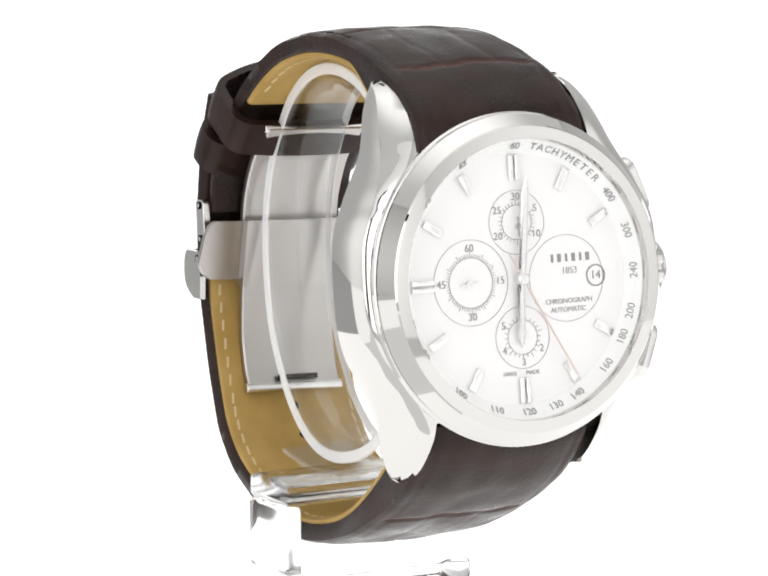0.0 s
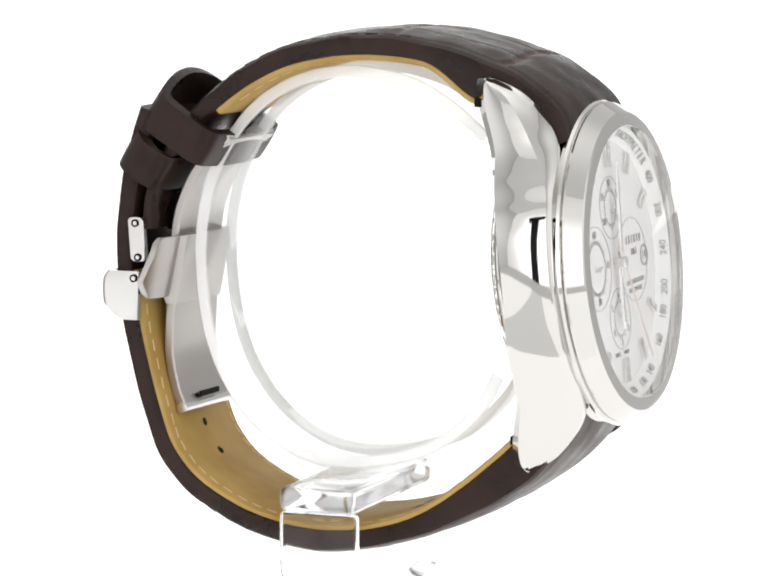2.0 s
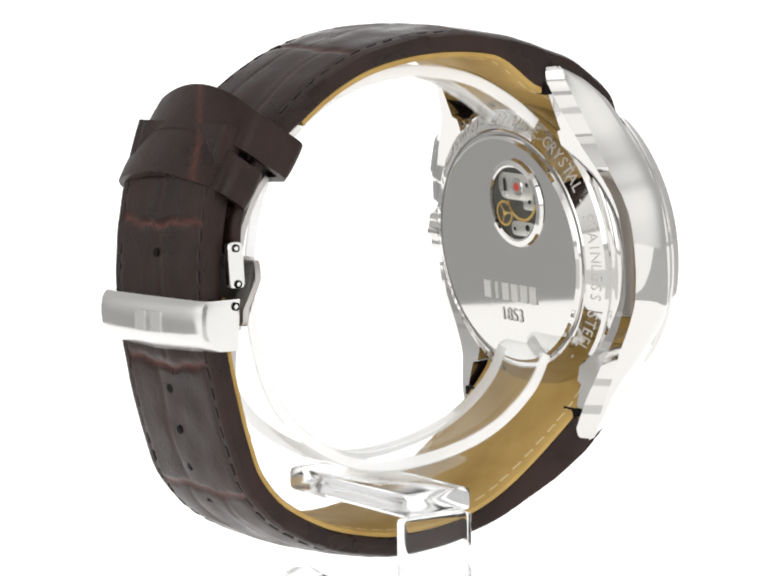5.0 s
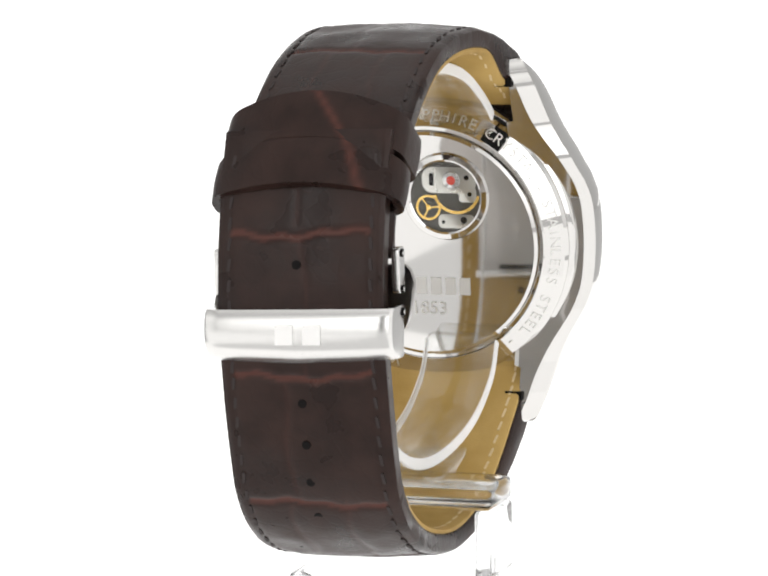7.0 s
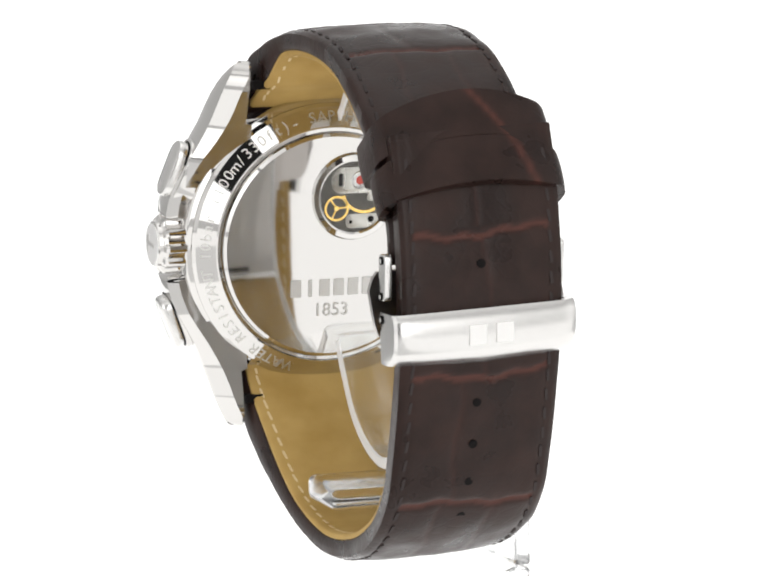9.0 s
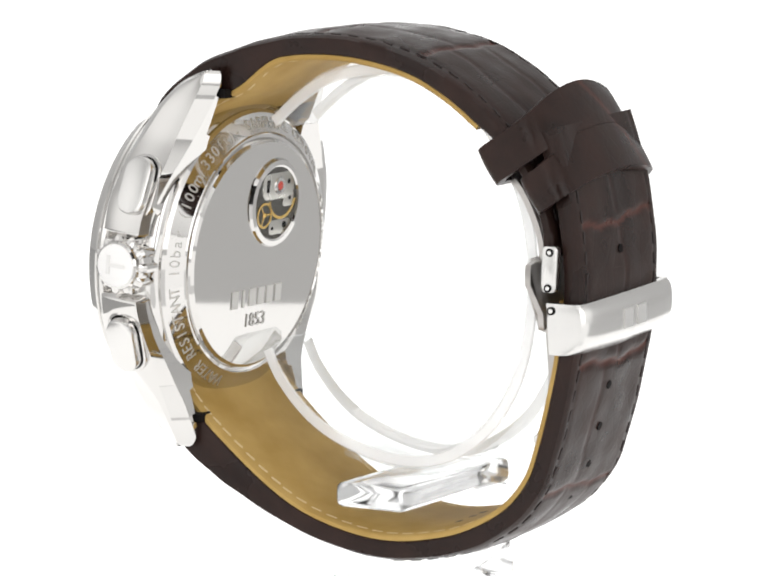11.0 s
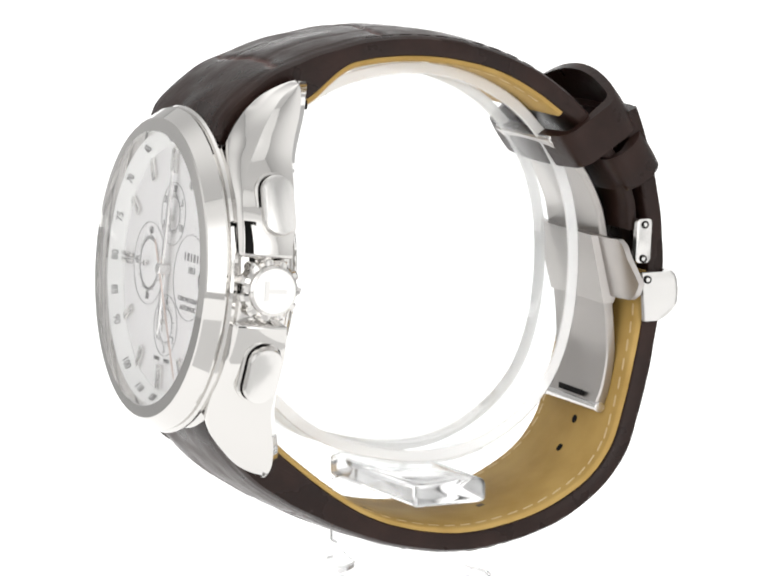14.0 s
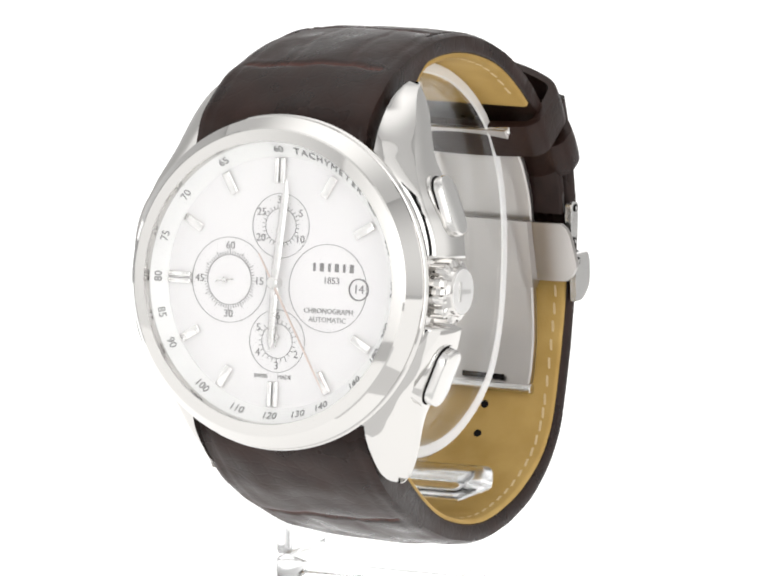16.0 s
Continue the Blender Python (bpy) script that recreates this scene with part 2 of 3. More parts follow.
# ---------------------------------------------------------------- strap
def strap_half(watch, points, half_width, thick, seams, side_seams, label, lined=1.0, first=4.0, last=200.0, lined_from=0.0, turned_in=False, dome=lambda s: 0.45):
    """One strap half along (y, z) points: leather top, tan lining, stitching."""
    s, p, tan = spline(points, 0.42)
    total = s[-1]
    cols = [-1 + 2 * i / 44 for i in range(45)]
    bm = bmesh.new()
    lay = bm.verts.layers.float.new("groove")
    rows = []
    for k in range(len(s)):
        y, z = p[k]
        ny, nz = -tan[k][1], tan[k][0]
        hw, th = half_width(s[k] / total), thick(s[k])
        row = []

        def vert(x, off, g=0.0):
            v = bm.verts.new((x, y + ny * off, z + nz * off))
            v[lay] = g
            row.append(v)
        inset = 0.1 if turned_in and s[k] < total * lined_from else 0.75
        vert(-(hw - 0.25), -(th - inset))
        vert(-hw, -(th - 1.0))
        for c in cols:
            x = c * hw
            off = dome(s[k]) * (1 - c * c) - 0.1 * c * c - 0.4 * max(0, (abs(c) - 0.86) / 0.14) ** 2
            g = 0.0
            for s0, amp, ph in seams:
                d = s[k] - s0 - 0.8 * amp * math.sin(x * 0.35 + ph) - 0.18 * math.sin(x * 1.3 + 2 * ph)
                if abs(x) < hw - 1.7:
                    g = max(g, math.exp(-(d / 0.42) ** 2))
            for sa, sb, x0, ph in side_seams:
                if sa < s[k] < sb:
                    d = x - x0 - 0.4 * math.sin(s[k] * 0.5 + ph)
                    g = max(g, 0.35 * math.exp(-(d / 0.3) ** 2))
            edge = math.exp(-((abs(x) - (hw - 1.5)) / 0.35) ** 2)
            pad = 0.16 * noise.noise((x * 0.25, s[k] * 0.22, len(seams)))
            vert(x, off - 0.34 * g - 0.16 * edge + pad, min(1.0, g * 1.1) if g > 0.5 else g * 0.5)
        vert(hw, -(th - 1.0))
        vert(hw - 0.25, -(th - inset))
        rows.append(row)
    n = len(rows[0])
    for a, b in zip(rows, rows[1:]):
        for i in range(n):
            j = (i + 1) % n
            bm.faces.new((a[i], a[j], b[j], b[i]))
    bm.faces.new(rows[0])
    bm.faces.new(rows[-1][::-1])
    strap = part("strap", bm, LEATHER, watch, label, smooth=60)

    rings = []
    for k in range(int(len(s) * lined_from), int(len(s) * lined), 2):
        y, z = p[k]
        ny, nz = -tan[k][1], tan[k][0]
        hw, th = half_width(s[k] / total) - 0.3, thick(s[k])
        a, b = -(th - 0.72), -th
        sec = [(-hw, a), (-hw, b + 0.25), (-hw + 0.3, b), (hw - 0.3, b), (hw, b + 0.25), (hw, a)]
        rings.append([(x, y + ny * o, z + nz * o) for x, o in sec])
    part("lining", loft(rings), LINING, strap, "tan leather lining", smooth=50)

    for inner, mat, name in ((False, THREAD, "stitching"), (True, PALE_THREAD, "lining_stitching")):
        bm = bmesh.new()
        s0 = max(6.0, total * lined_from + 3) if inner else first
        while s0 < (total * lined if inner else total) - 3 and (inner or s0 < last):
            k = int(s0 / total * (len(s) - 1))
            y, z = p[k]
            ty, tz = tan[k]
            ny, nz = -tz, ty
            hw, th = half_width(s0 / total), thick(s0)
            if inner:
                # lie along the lining where the strap grows thicker
                slope = (thick(min(total, s0 + 0.5)) - thick(max(0, s0 - 0.5)))
                my, mz = ty - ny * slope, tz - nz * slope
                size = math.hypot(my, mz)
                ty, tz = my / size, mz / size
            for sgn in (-1, 1):
                c = (hw - 1.5) / hw
                off = -th - 0.0 if inner else dome(s0) * (1 - c * c) - 0.1 * c * c - 0.2
                size = (0.32, 1.5, 0.1) if inner else (0.4, 1.5, 0.4)
                st = slab(size[0] / 2, size[1] / 2, 0.14, -size[2] / 2, size[2] / 2, 0, 2)
                x = sgn * (hw - 1.5)
                st.transform(Matrix(((1, 0.12 * sgn, 0, x), (0, ty, ny, y + ny * off), (0, tz, nz, z + nz * off), (0, 0, 0, 1))))
                join(bm, st)
            s0 += 2.5
        tagged(part(name, bm, mat, strap, "pale thread stitches" if inner else "dark brown thread stitches", smooth=0), kind="stuff")
    return strap, s, p, tan


def wide_rect(hx, hy, r):
    """A rounded outline with many points along its long sides."""
    out = []
    pts = outline_rect(hx, hy, r, 6)
    for i, (x, y) in enumerate(pts):
        out.append((x, y))
        x2, y2 = pts[(i + 1) % len(pts)]
        if abs(x2 - x) > 4 * r:
            out += [(x + (x2 - x) * k / 24, y) for k in range(1, 24)]
    return out


def leather_loop(watch, corner, along, length, width, hx, scar):
    """A keeper loop: a rounded leather band of that length (across the straps) and width."""
    ey, ez = along
    dy, dz = ez, -ey
    outer, inner = wide_rect(hx, length / 2, 2.0), wide_rect(hx - 1.2, length / 2 - 1.2, 1.0)
    cy, cz = corner
    bm = bmesh.new()
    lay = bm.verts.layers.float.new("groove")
    steps = 16
    rows = []
    for kind, pts in ((0, outer), (1, inner)):
        for i in range(steps + 1):
            f = i / steps if kind == 0 else 1 - i / steps
            row = []
            for x, e in pts:
                bulge = 0.25 * (1 - (2 * f - 1) ** 2) if kind == 0 else 0
                arch = 2.2 * (1 - (x / hx) ** 2) * (1 if e > 0 else 0)
                dome = 2.3 * (x / hx) ** 2
                e = e - dome if e > 0 else e + 0.35 * dome
                r = 1 + bulge / length
                q = (f - 0.5) * width - arch * (1.0 - f * 0.6)
                v = bm.verts.new((x * (1 + bulge / 20), cy + ey * e * r + dy * q, cz + ez * e * r + dz * q))
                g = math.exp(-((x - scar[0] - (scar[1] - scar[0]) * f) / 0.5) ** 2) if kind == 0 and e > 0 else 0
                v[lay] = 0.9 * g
                row.append(v)
            rows.append(row)
    n = len(outer)
    rows.append(rows[0])
    for a, b in zip(rows, rows[1:]):
        for i in range(n):
            j = (i + 1) % n
            bm.faces.new((a[i], a[j], b[j], b[i]))
    return part("keeper_loop", bm, LEATHER, watch, "dark brown leather keeper loop", smooth=50)


# ---------------------------------------------------------------- watch
LEAN = radians(5.5)
SL, CL = math.sin(LEAN), math.cos(LEAN)
DIAL_AT = (0.7, -30.3, -12.2)
# u to 3 o'clock, v to 12 o'clock, w out of the dial
CASE = Matrix(((1, 0, 0, DIAL_AT[0]), (0, SL, -CL, DIAL_AT[1]), (0, CL, SL, DIAL_AT[2]), (0, 0, 0, 1)))
BACK = CASE @ Matrix.Rotation(radians(180), 4, "Y")


def clock(deg, r):
    a = radians(90 - deg)
    return r * math.cos(a), r * math.sin(a)


def case_rail(side):
    """One flank of the case with its two lugs."""
    stations = [(-24.0, 13.2, -9.5, -10.3), (-23.5, 13.7, -7.6, -10.9), (-22.4, 14.3, -5.5, -11.2), (-20.2, 15.2, -3.2, -10.8), (-18.2, 15.8, -1.7, -10.2), (-15.8, 16.4, -0.9, -9.3),
                (-13.5, 17.1, -0.6, -8.8), (-11.8, 17.8, -0.5, -8.5), (-10, 18.7, -0.5, -8.2), (-8, 19.7, -0.4, -8.0), (-5, 20.6, -0.4, -7.6), (0, 21.0, -0.4, -7.4), (5, 20.8, -0.4, -7.5), (8, 20.0, -0.4, -7.8),
                (10, 19.0, -0.5, -8.1), (11.8, 18.2, -0.5, -8.5), (13.5, 17.4, -0.6, -8.9), (15.8, 16.5, -1.0, -9.4), (18.4, 15.8, -1.8, -10.2), (20.8, 15.1, -3.4, -10.9), (22.8, 14.3, -5.4, -11.3), (24.2, 13.6, -7.8, -11.4), (24.9, 13.1, -9.6, -11.2)]
    _, fine, _ = spline(stations, 0.35)
    rings = []
    for v, a, wf, wb in fine:
        if side > 0 and -4.4 < v < 3.9:
            a = min(a, 18.6)
        f = max(0.0, min(1.0, (abs(v) - 9.0) / 10.0))
        f = f * f * (3 - 2 * f)
        ch = 1.1 + 1.6 * f
        drop = 0.7 + (wf - wb - 1.9) * f * (0.28 if v > 0 else 0.8)
        inner = 11.9 if abs(v) > 16.5 else 11.0
        low = wb + 0.5 + 1.0 * f
        mid = wf - drop
        sec = [(inner, wb), (inner, wf), (a - ch - 0.7, wf), (a - ch - 0.2, wf - 0.12), (a - ch * 0.45, wf - drop * 0.42), (a - 0.06, mid + 0.08), (a, mid),
               (a + 0.5 * (1 - f) + 0.1, mid * 0.82 + low * 0.18), (a + 0.72 * (1 - f) + 0.15, mid * 0.62 + low * 0.38), (a + 0.82 * (1 - f) + 0.15, mid * 0.4 + low * 0.6), (a + 0.87 * (1 - f) + 0.1, mid * 0.2 + low * 0.8), (a + 0.88 * (1 - f), low), (a - 0.6 - 1.5 * f, wb)]
        rings.append([(side * max(u, inner + 0.02 * i), v, w) for i, (u, w) in enumerate(sec)])
    return loft(rings, creases=(0, 1, 6, 11, 12))


def case(watch):
    drum = lathe([(0, -8.2), (19.2, -8.2), (19.6, -7.6), (19.8, -0.6), (0, -0.6)], 128)
    for f in drum.faces:
        f.smooth = True
    body = part("case", join(case_rail(-1), case_rail(1), drum), STEEL, watch, "polished steel case with long lugs", CASE, -1)
    part("bezel", lathe([(19.6, -0.9), (20.25, -0.7), (20.4, -0.2), (20.2, 0.15), (19.85, 0.25), (20.05, 0.45), (20.1, 0.7), (18.75, 2.55), (18.55, 2.72), (17.45, 2.9),
                         (17.1, 2.95), (17.0, 2.2), (17.0, -0.6)], 160, True), STEEL, body, "polished steel bezel", CASE, 11)
    dial = part("dial", lathe([(0, -0.6), (0, 0.0), (15.3, 0.0), (15.3, -0.6)], 128), DIAL, watch, "silver-white dial", CASE)
    part("flange", lathe([(17.0, 1.6), (15.25, 0.15), (15.25, -0.3), (17.0, -0.3)], 128, True), FLANGE, body, "silver inner ring", CASE)
    glass = part("crystal", lathe([(0, 3.0), (16.9, 2.95), (17.05, 2.9), (17.05, 2.4), (0, 2.4)], 96), CRYSTAL, body, "clear sapphire crystal", CASE)
    glass.visible_shadow = False
    # hour markers
    for k in range(12):
        if k == 3:
            continue
        deg = 30 * k
        r0, r1 = (12.0, 15.1) if k % 3 == 0 else (12.2, 15.0)
        w = 1.05
        for off in ((-0.42, 0.42) if k % 3 == 0 else (0.0,)):
            b = slab(0.30 if k % 3 == 0 else w / 2, (r1 - r0) / 2, 0.08, 0.0, 0.55, 0.12, 2)
            b.transform(Matrix.Rotation(radians(-deg), 4, "Z") @ Matrix.Translation((off, (r0 + r1) / 2, 0)))
            part("hour_marker", b, HAND, dial, "polished steel hour marker", CASE, 30)
    # tachymeter writing
    for text in ("60", "65", "70", "75", "80", "85", "90", "100", "110", "120", "130", "140", "160", "180", "200", "240", "300", "400"):
        deg = (21600 / int(text)) % 360
        low = 90 < deg < 270 or text == "240"
        b = words(text, 1.35)
        x, y = clock(deg, 16.15)
        lift = 1.0
        b.transform(Matrix.Translation((x, y, lift)) @ Matrix.Rotation(radians(-deg + (180 if low else 0)), 4, "Z") @ Matrix.Rotation(radians(-39.6 if low else 39.6), 4, "X"))
        part("numeral", b, PRINT, dial, m=CASE, smooth=0)
    for i, ch in enumerate("TACHYMETER"):
        deg = 9 + i * 3.9
        b = words(ch, 1.4)
        x, y = clock(deg, 16.15)
        b.transform(Matrix.Translation((x, y, 1.0)) @ Matrix.Rotation(radians(-deg), 4, "Z") @ Matrix.Rotation(radians(39.6), 4, "X"))
        part("letter", b, PRINT, dial, m=CASE, smooth=0)
    # subdials
    for x, y, r, rt, count, labels, hand_deg in ((-6.7, 0.0, 5.2, 3.05, 60, ((0, "60"), (90, "15"), (180, "30"), (270, "45")), 262),
                                                 (0.2, 6.9, 3.9, 2.1, 30, ((0, "30"), (60, "5"), (120, "10"), (240, "20"), (300, "25")), 178),
                                                 (0.2, -7.1, 3.8, 2.1, 24, ((0, "6"), (120, "2"), (180, "3"), (240, "4"), (300, "5")), 2)):
        bm = join(ring(r, 0.06, 0.0), ring(rt, 0.07, 0.0))
        for k in range(count):
            deg = 360 * k / count
            ln = 0.75 if k % 5 == 0 else 0.45
            t = box(-0.035, 0.035, rt, rt + ln, 0.0, 0.05)
            t.transform(Matrix.Rotation(radians(-deg), 4, "Z"))
            bm = join(bm, t)
        for deg, text in labels:
            b = words(text, 1.3)
            q = clock(deg, r * 0.8)
            bm = join(bm, move(b, q[0], q[1], 0.03))
        sub = part("subdial", move(bm, x, y, 0.01), PRINT, dial, "small printed subdial", CASE, 0)
        h = join(slab(0.12, 1.25, 0.1, 0.35, 0.5, 0, 2), cylinder(0.38, 0.1, 0.6, n=20))
        h.transform(Matrix.Translation((x, y, 0)) @ Matrix.Rotation(radians(-hand_deg), 4, "Z") @ Matrix.Translation((0, 0.5, 0)))
        part("small_hand", h, HAND, dial, "small steel hand", CASE, 30)
    # name field, with the maker's mark as plain blocks
    field = move(ring(5.3, 0.06, 0.0), 6.9, -0.35, 0.01)
    for i in range(6):
        field = join(field, move(slab(0.17 + 0.1 * (i % 2), 0.5, 0.05, 0, 0.06, 0, 1), 5.0 + i * 1.02, 2.15, 0.0))
    part("name_field", field, PRINT, dial, "thin grey circle with a plain maker's mark", CASE, 0)
    for text, size, x, y in (("1853", 1.15, 7.4, 0.55), ("CHRONOGRAPH", 0.88, 7.1, -3.15), ("AUTOMATIC", 0.88, 7.0, -4.2), ("SWISS", 0.72, -1.9, -11.45), ("MADE", 0.72, 1.4, -11.45)):
        part("lettering", move(words(text, size), x, y, 0.04), PRINT, dial, m=CASE, smooth=0)
    date = part("date_window", move(join(ring(1.28, 0.16, 0.0, 48, 0.12), move(words("14", 1.5), 0, 0, 0.05)), 11.15, -0.3, 0.0), PRINT, dial, "round date window showing 14", CASE, 0)
    # hands
    def hand(name, deg, length, half, w, tail, mat, label):
        b = bmesh.new()
        pts = [(-half * 0.6, -tail), (half * 0.6, -tail), (half, length * 0.12), (half * 0.85, length * 0.85), (0, length), (-half * 0.85, length * 0.85), (-half, length * 0.12)]
        lo = [b.verts.new((x, y, w)) for x, y in pts]
        hi = [b.verts.new((x * 0.5, y * 0.985, w + 0.16)) for x, y in pts]
        for i in range(7):
            j = (i + 1) % 7
            b.faces.new((lo[i], lo[j], hi[j], hi[i]))
        b.faces.new(lo[::-1])
        b.faces.new(hi)
        b.transform(Matrix.Rotation(radians(-deg), 4, "Z"))
        part(name, b, mat, dial, label, CASE, 25)
    hand("hour_hand", 183, 8.4, 0.55, 0.75, 1.4, HAND, "baton hour hand of polished steel")
    hand("minute_hand", 6, 12.6, 0.55, 1.0, 1.6, HAND, "baton minute hand of polished steel")
    hand("chronograph_hand", 150, 15.0, 0.14, 1.3, 4.0, ROSE, "thin central chronograph hand")
    part("hand_hub", cylinder(0.75, 0.0, 1.65, n=28, edge=0.15), HAND, dial, "steel hand hub", CASE, 30)
    return body


def case_back(watch, body):
    ringm = lathe([(18.7, 7.2), (18.7, 8.6), (18.3, 9.0), (15.9, 10.25), (15.75, 10.4), (15.6, 10.1), (15.2, 10.1), (15.0, 10.6), (14.6, 10.9), (0, 11.1), (0, 7.2)], 144)
    back = part("case_back", ringm, STEEL, watch, "polished steel case back", BACK, 11)
    x, y = 2.8, 6.5  # porthole, mirrored from behind
    part("porthole_rim", move(lathe([(4.75, 10.9), (4.75, 11.35), (5.0, 11.5), (5.65, 11.4), (5.9, 10.95)], 72), x, y, 0), STEEL, back, "raised steel rim of the round porthole", BACK, 30)
    part("movement", move(lathe([(0, 11.10), (4.8, 11.10), (4.8, 11.02), (0, 11.02)], 48), x, y, 0), MOVEMENT, back, "grey movement plate behind the porthole", BACK)
    part("rotor_bearing", move(lathe([(0, 11.3), (1.1, 11.3), (1.25, 11.15), (1.6, 11.15), (1.7, 11.08)], 40), x + 0.8, y + 2.2, 0), STEEL, back, "steel jewel setting", BACK, 30)
    part("jewel", move(cylinder(0.62, 11.1, 11.38, n=24, edge=0.1), x + 0.8, y + 2.2, 0), RUBY, back, "red ruby bearing", BACK, 30)
    # pale bridges over the dark plate
    for bx, by, hx, hy, r in ((0.5, 2.2, 3.7, 1.75, 1.4), (1.4, -3.3, 2.5, 0.95, 0.7), (3.0, 0.3, 1.2, 1.0, 0.5)):
        part("bridge", move(slab(hx, hy, r, 11.1, 11.16 + 0.02 * r, 0.03, 5), x + bx, y + by, 0), BRIDGE, back, "pale steel movement bridge", BACK, 30)
    part("bridge_slot", move(slab(0.3, 0.85, 0.2, 11.1, 11.22, 0, 3), x - 1.9, y + 2.3, 0), BLACK, back, "dark slot in the bridge", BACK, 30)
    wheel = move(join(ring(1.55, 0.3, 11.1, 40, 0.12), cylinder(0.38, 11.1, 11.26, n=16, edge=0.05)), x - 2.4, y - 1.5, 0)
    for k in range(3):
        sp = box(-0.1, 0.1, 0.0, 1.5, 11.12, 11.2)
        sp.transform(Matrix.Translation((x - 2.4, y - 1.5, 0)) @ Matrix.Rotation(radians(120 * k + 35), 4, "Z"))
        wheel = join(wheel, sp)
    part("balance_wheel", wheel, GOLD, back, "gilt balance wheel", BACK, 30)
    arc = lathe([(2.9, 11.1), (2.9, 11.22), (3.3, 11.22), (3.3, 11.1)], 48)
    bmesh.ops.delete(arc, geom=[v for v in arc.verts if v.co.y > -0.6], context="VERTS")
    part("spring", move(arc, x + 1.5, y + 1.0, 0), GOLD, back, "gilt arc spring", BACK, 30)
    for px, py, r in ((2.9, 2.6, 0.35), (2.4, -3.1, 0.45), (3.3, 0.4, 0.3), (-0.4, -3.4, 0.25)):
        part("screw", move(cylinder(r, 11.08, 11.24, n=16, edge=0.05), x + px, y + py, 0), BLACK, back, "dark screw", BACK, 30)
    pane = part("porthole_glass", move(lathe([(0, 11.48), (4.7, 11.42), (4.7, 11.3), (0, 11.3)], 48), x, y, 0), CRYSTAL, back, "clear round porthole glass", BACK)
    pane.visible_shadow = False
    # engraved writing round the ring
    tilt = math.degrees(math.atan2(1.25, 2.4))
    def arc_words(text, deg0, step, size):
        for i, ch in enumerate(text):
            if ch == " ":
                continue
            deg = deg0 + i * step
            b = words(ch, size)
            q = clock(deg, 17.1)
            b.transform(Matrix.Translation((q[0], q[1], 9.66)) @ Matrix.Rotation(radians(-deg), 4, "Z") @ Matrix.Rotation(radians(-tilt), 4, "X"))
            part("engraving", b, ETCH, back, m=BACK, smooth=0)
    arc_words("SAPPHIRE CRYSTAL", -9, 4.4, 2.1)
    arc_words("-", 63.5, 4.4, 2.4)
    arc_words("STAINLESS STEEL", 71, 4.4, 2.1)
    arc_words("-", 141, 4.4, 2.4)
    arc_words("WATER RESISTANT", 200, 4.2, 2.1)
    arc_words("10bar (100m/330ft)", 267, 4.2, 2.1)
    arc_words("-", -17.5, 4.4, 2.4)
    for i in range(6):
        glyph = slab(0.24 if i == 1 else 0.72, 1.15, 0.05, 11.02, 11.14, 0, 1)
        part("makers_mark", move(glyph, -5.0 + i * 2.0, -5.6, 0), ETCH, back, m=BACK, smooth=0)
    part("year", move(words("1853", 2.5), 0, -8.7, 11.09), ETCH, back, m=BACK, smooth=0)


def crown_and_pushers(watch, body):
    n, rings = 90, []
    for u, dr in ((18.9, -0.6), (19.3, 0), (21.6, 0), (22.0, -0.3), (22.2, -0.62), (22.65, -0.7), (22.85, -0.95)):
        row = []
        for k in range(n):
            a = 2 * math.pi * k / n
            r = 3.75 + dr + (0.26 * math.tanh(3 * math.sin(a * 11)) if dr > -0.5 else 0)
            row.append((u, r * math.cos(a), r * math.sin(a) - 4.5))
        rings.append(row)
    crown = part("crown", loft(rings), STEEL, watch, "fluted polished steel crown", CASE, 30)
    mark = join(box(22.9, 23.14, -0.24, 0.24, -6.0, -3.7), box(22.9, 23.14, -1.2, 1.2, -3.7, -3.2))
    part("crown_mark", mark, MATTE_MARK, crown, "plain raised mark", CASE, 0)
    part("crown_cap", move(lathe([(2.75, 0.0), (2.7, 0.12), (1.8, 0.2), (0, 0.24)], 48), 0, 0, 0), CROWN_CAP, crown, "satin crown cap", CASE @ Matrix.Translation((22.8, 0, -4.5)) @ Matrix.Rotation(radians(90), 4, "Y"), 40)
    part("crown_stem", move(cylinder(2.6, 17.8, 19.2, "x", 32), 0, 0, -4.5), BLACK, crown, "dark crown recess", CASE)
    for v, hw, w0 in ((9.6, 4.1, -5.2), (-9.9, 4.0, -4.8)):
        turn = -21 if v > 0 else 21
        base = slab(2.6, hw + 0.3, 2.5, -3.0, 0.8, 0.15, 8)
        gap = slab(2.24, hw - 0.08, 2.15, 0.7, 0.86, 0, 8)
        top = slab(2.05, hw - 0.3, 1.95, 0.6, 2.2, 0.4, 8)
        m = CASE @ Matrix.Translation((19.0, v, w0)) @ Matrix.Rotation(radians(-turn), 4, "Z") @ Matrix.Rotation(radians(90), 4, "Y")
        p = part("pusher", top, SATIN, watch, "polished steel oval push button", m, 35)
        part("pusher_collar", base, STEEL, p, "polished steel collar", m, 35)
        part("pusher_gap", gap, BLACK, p, "dark gap round the push button", m, 35)


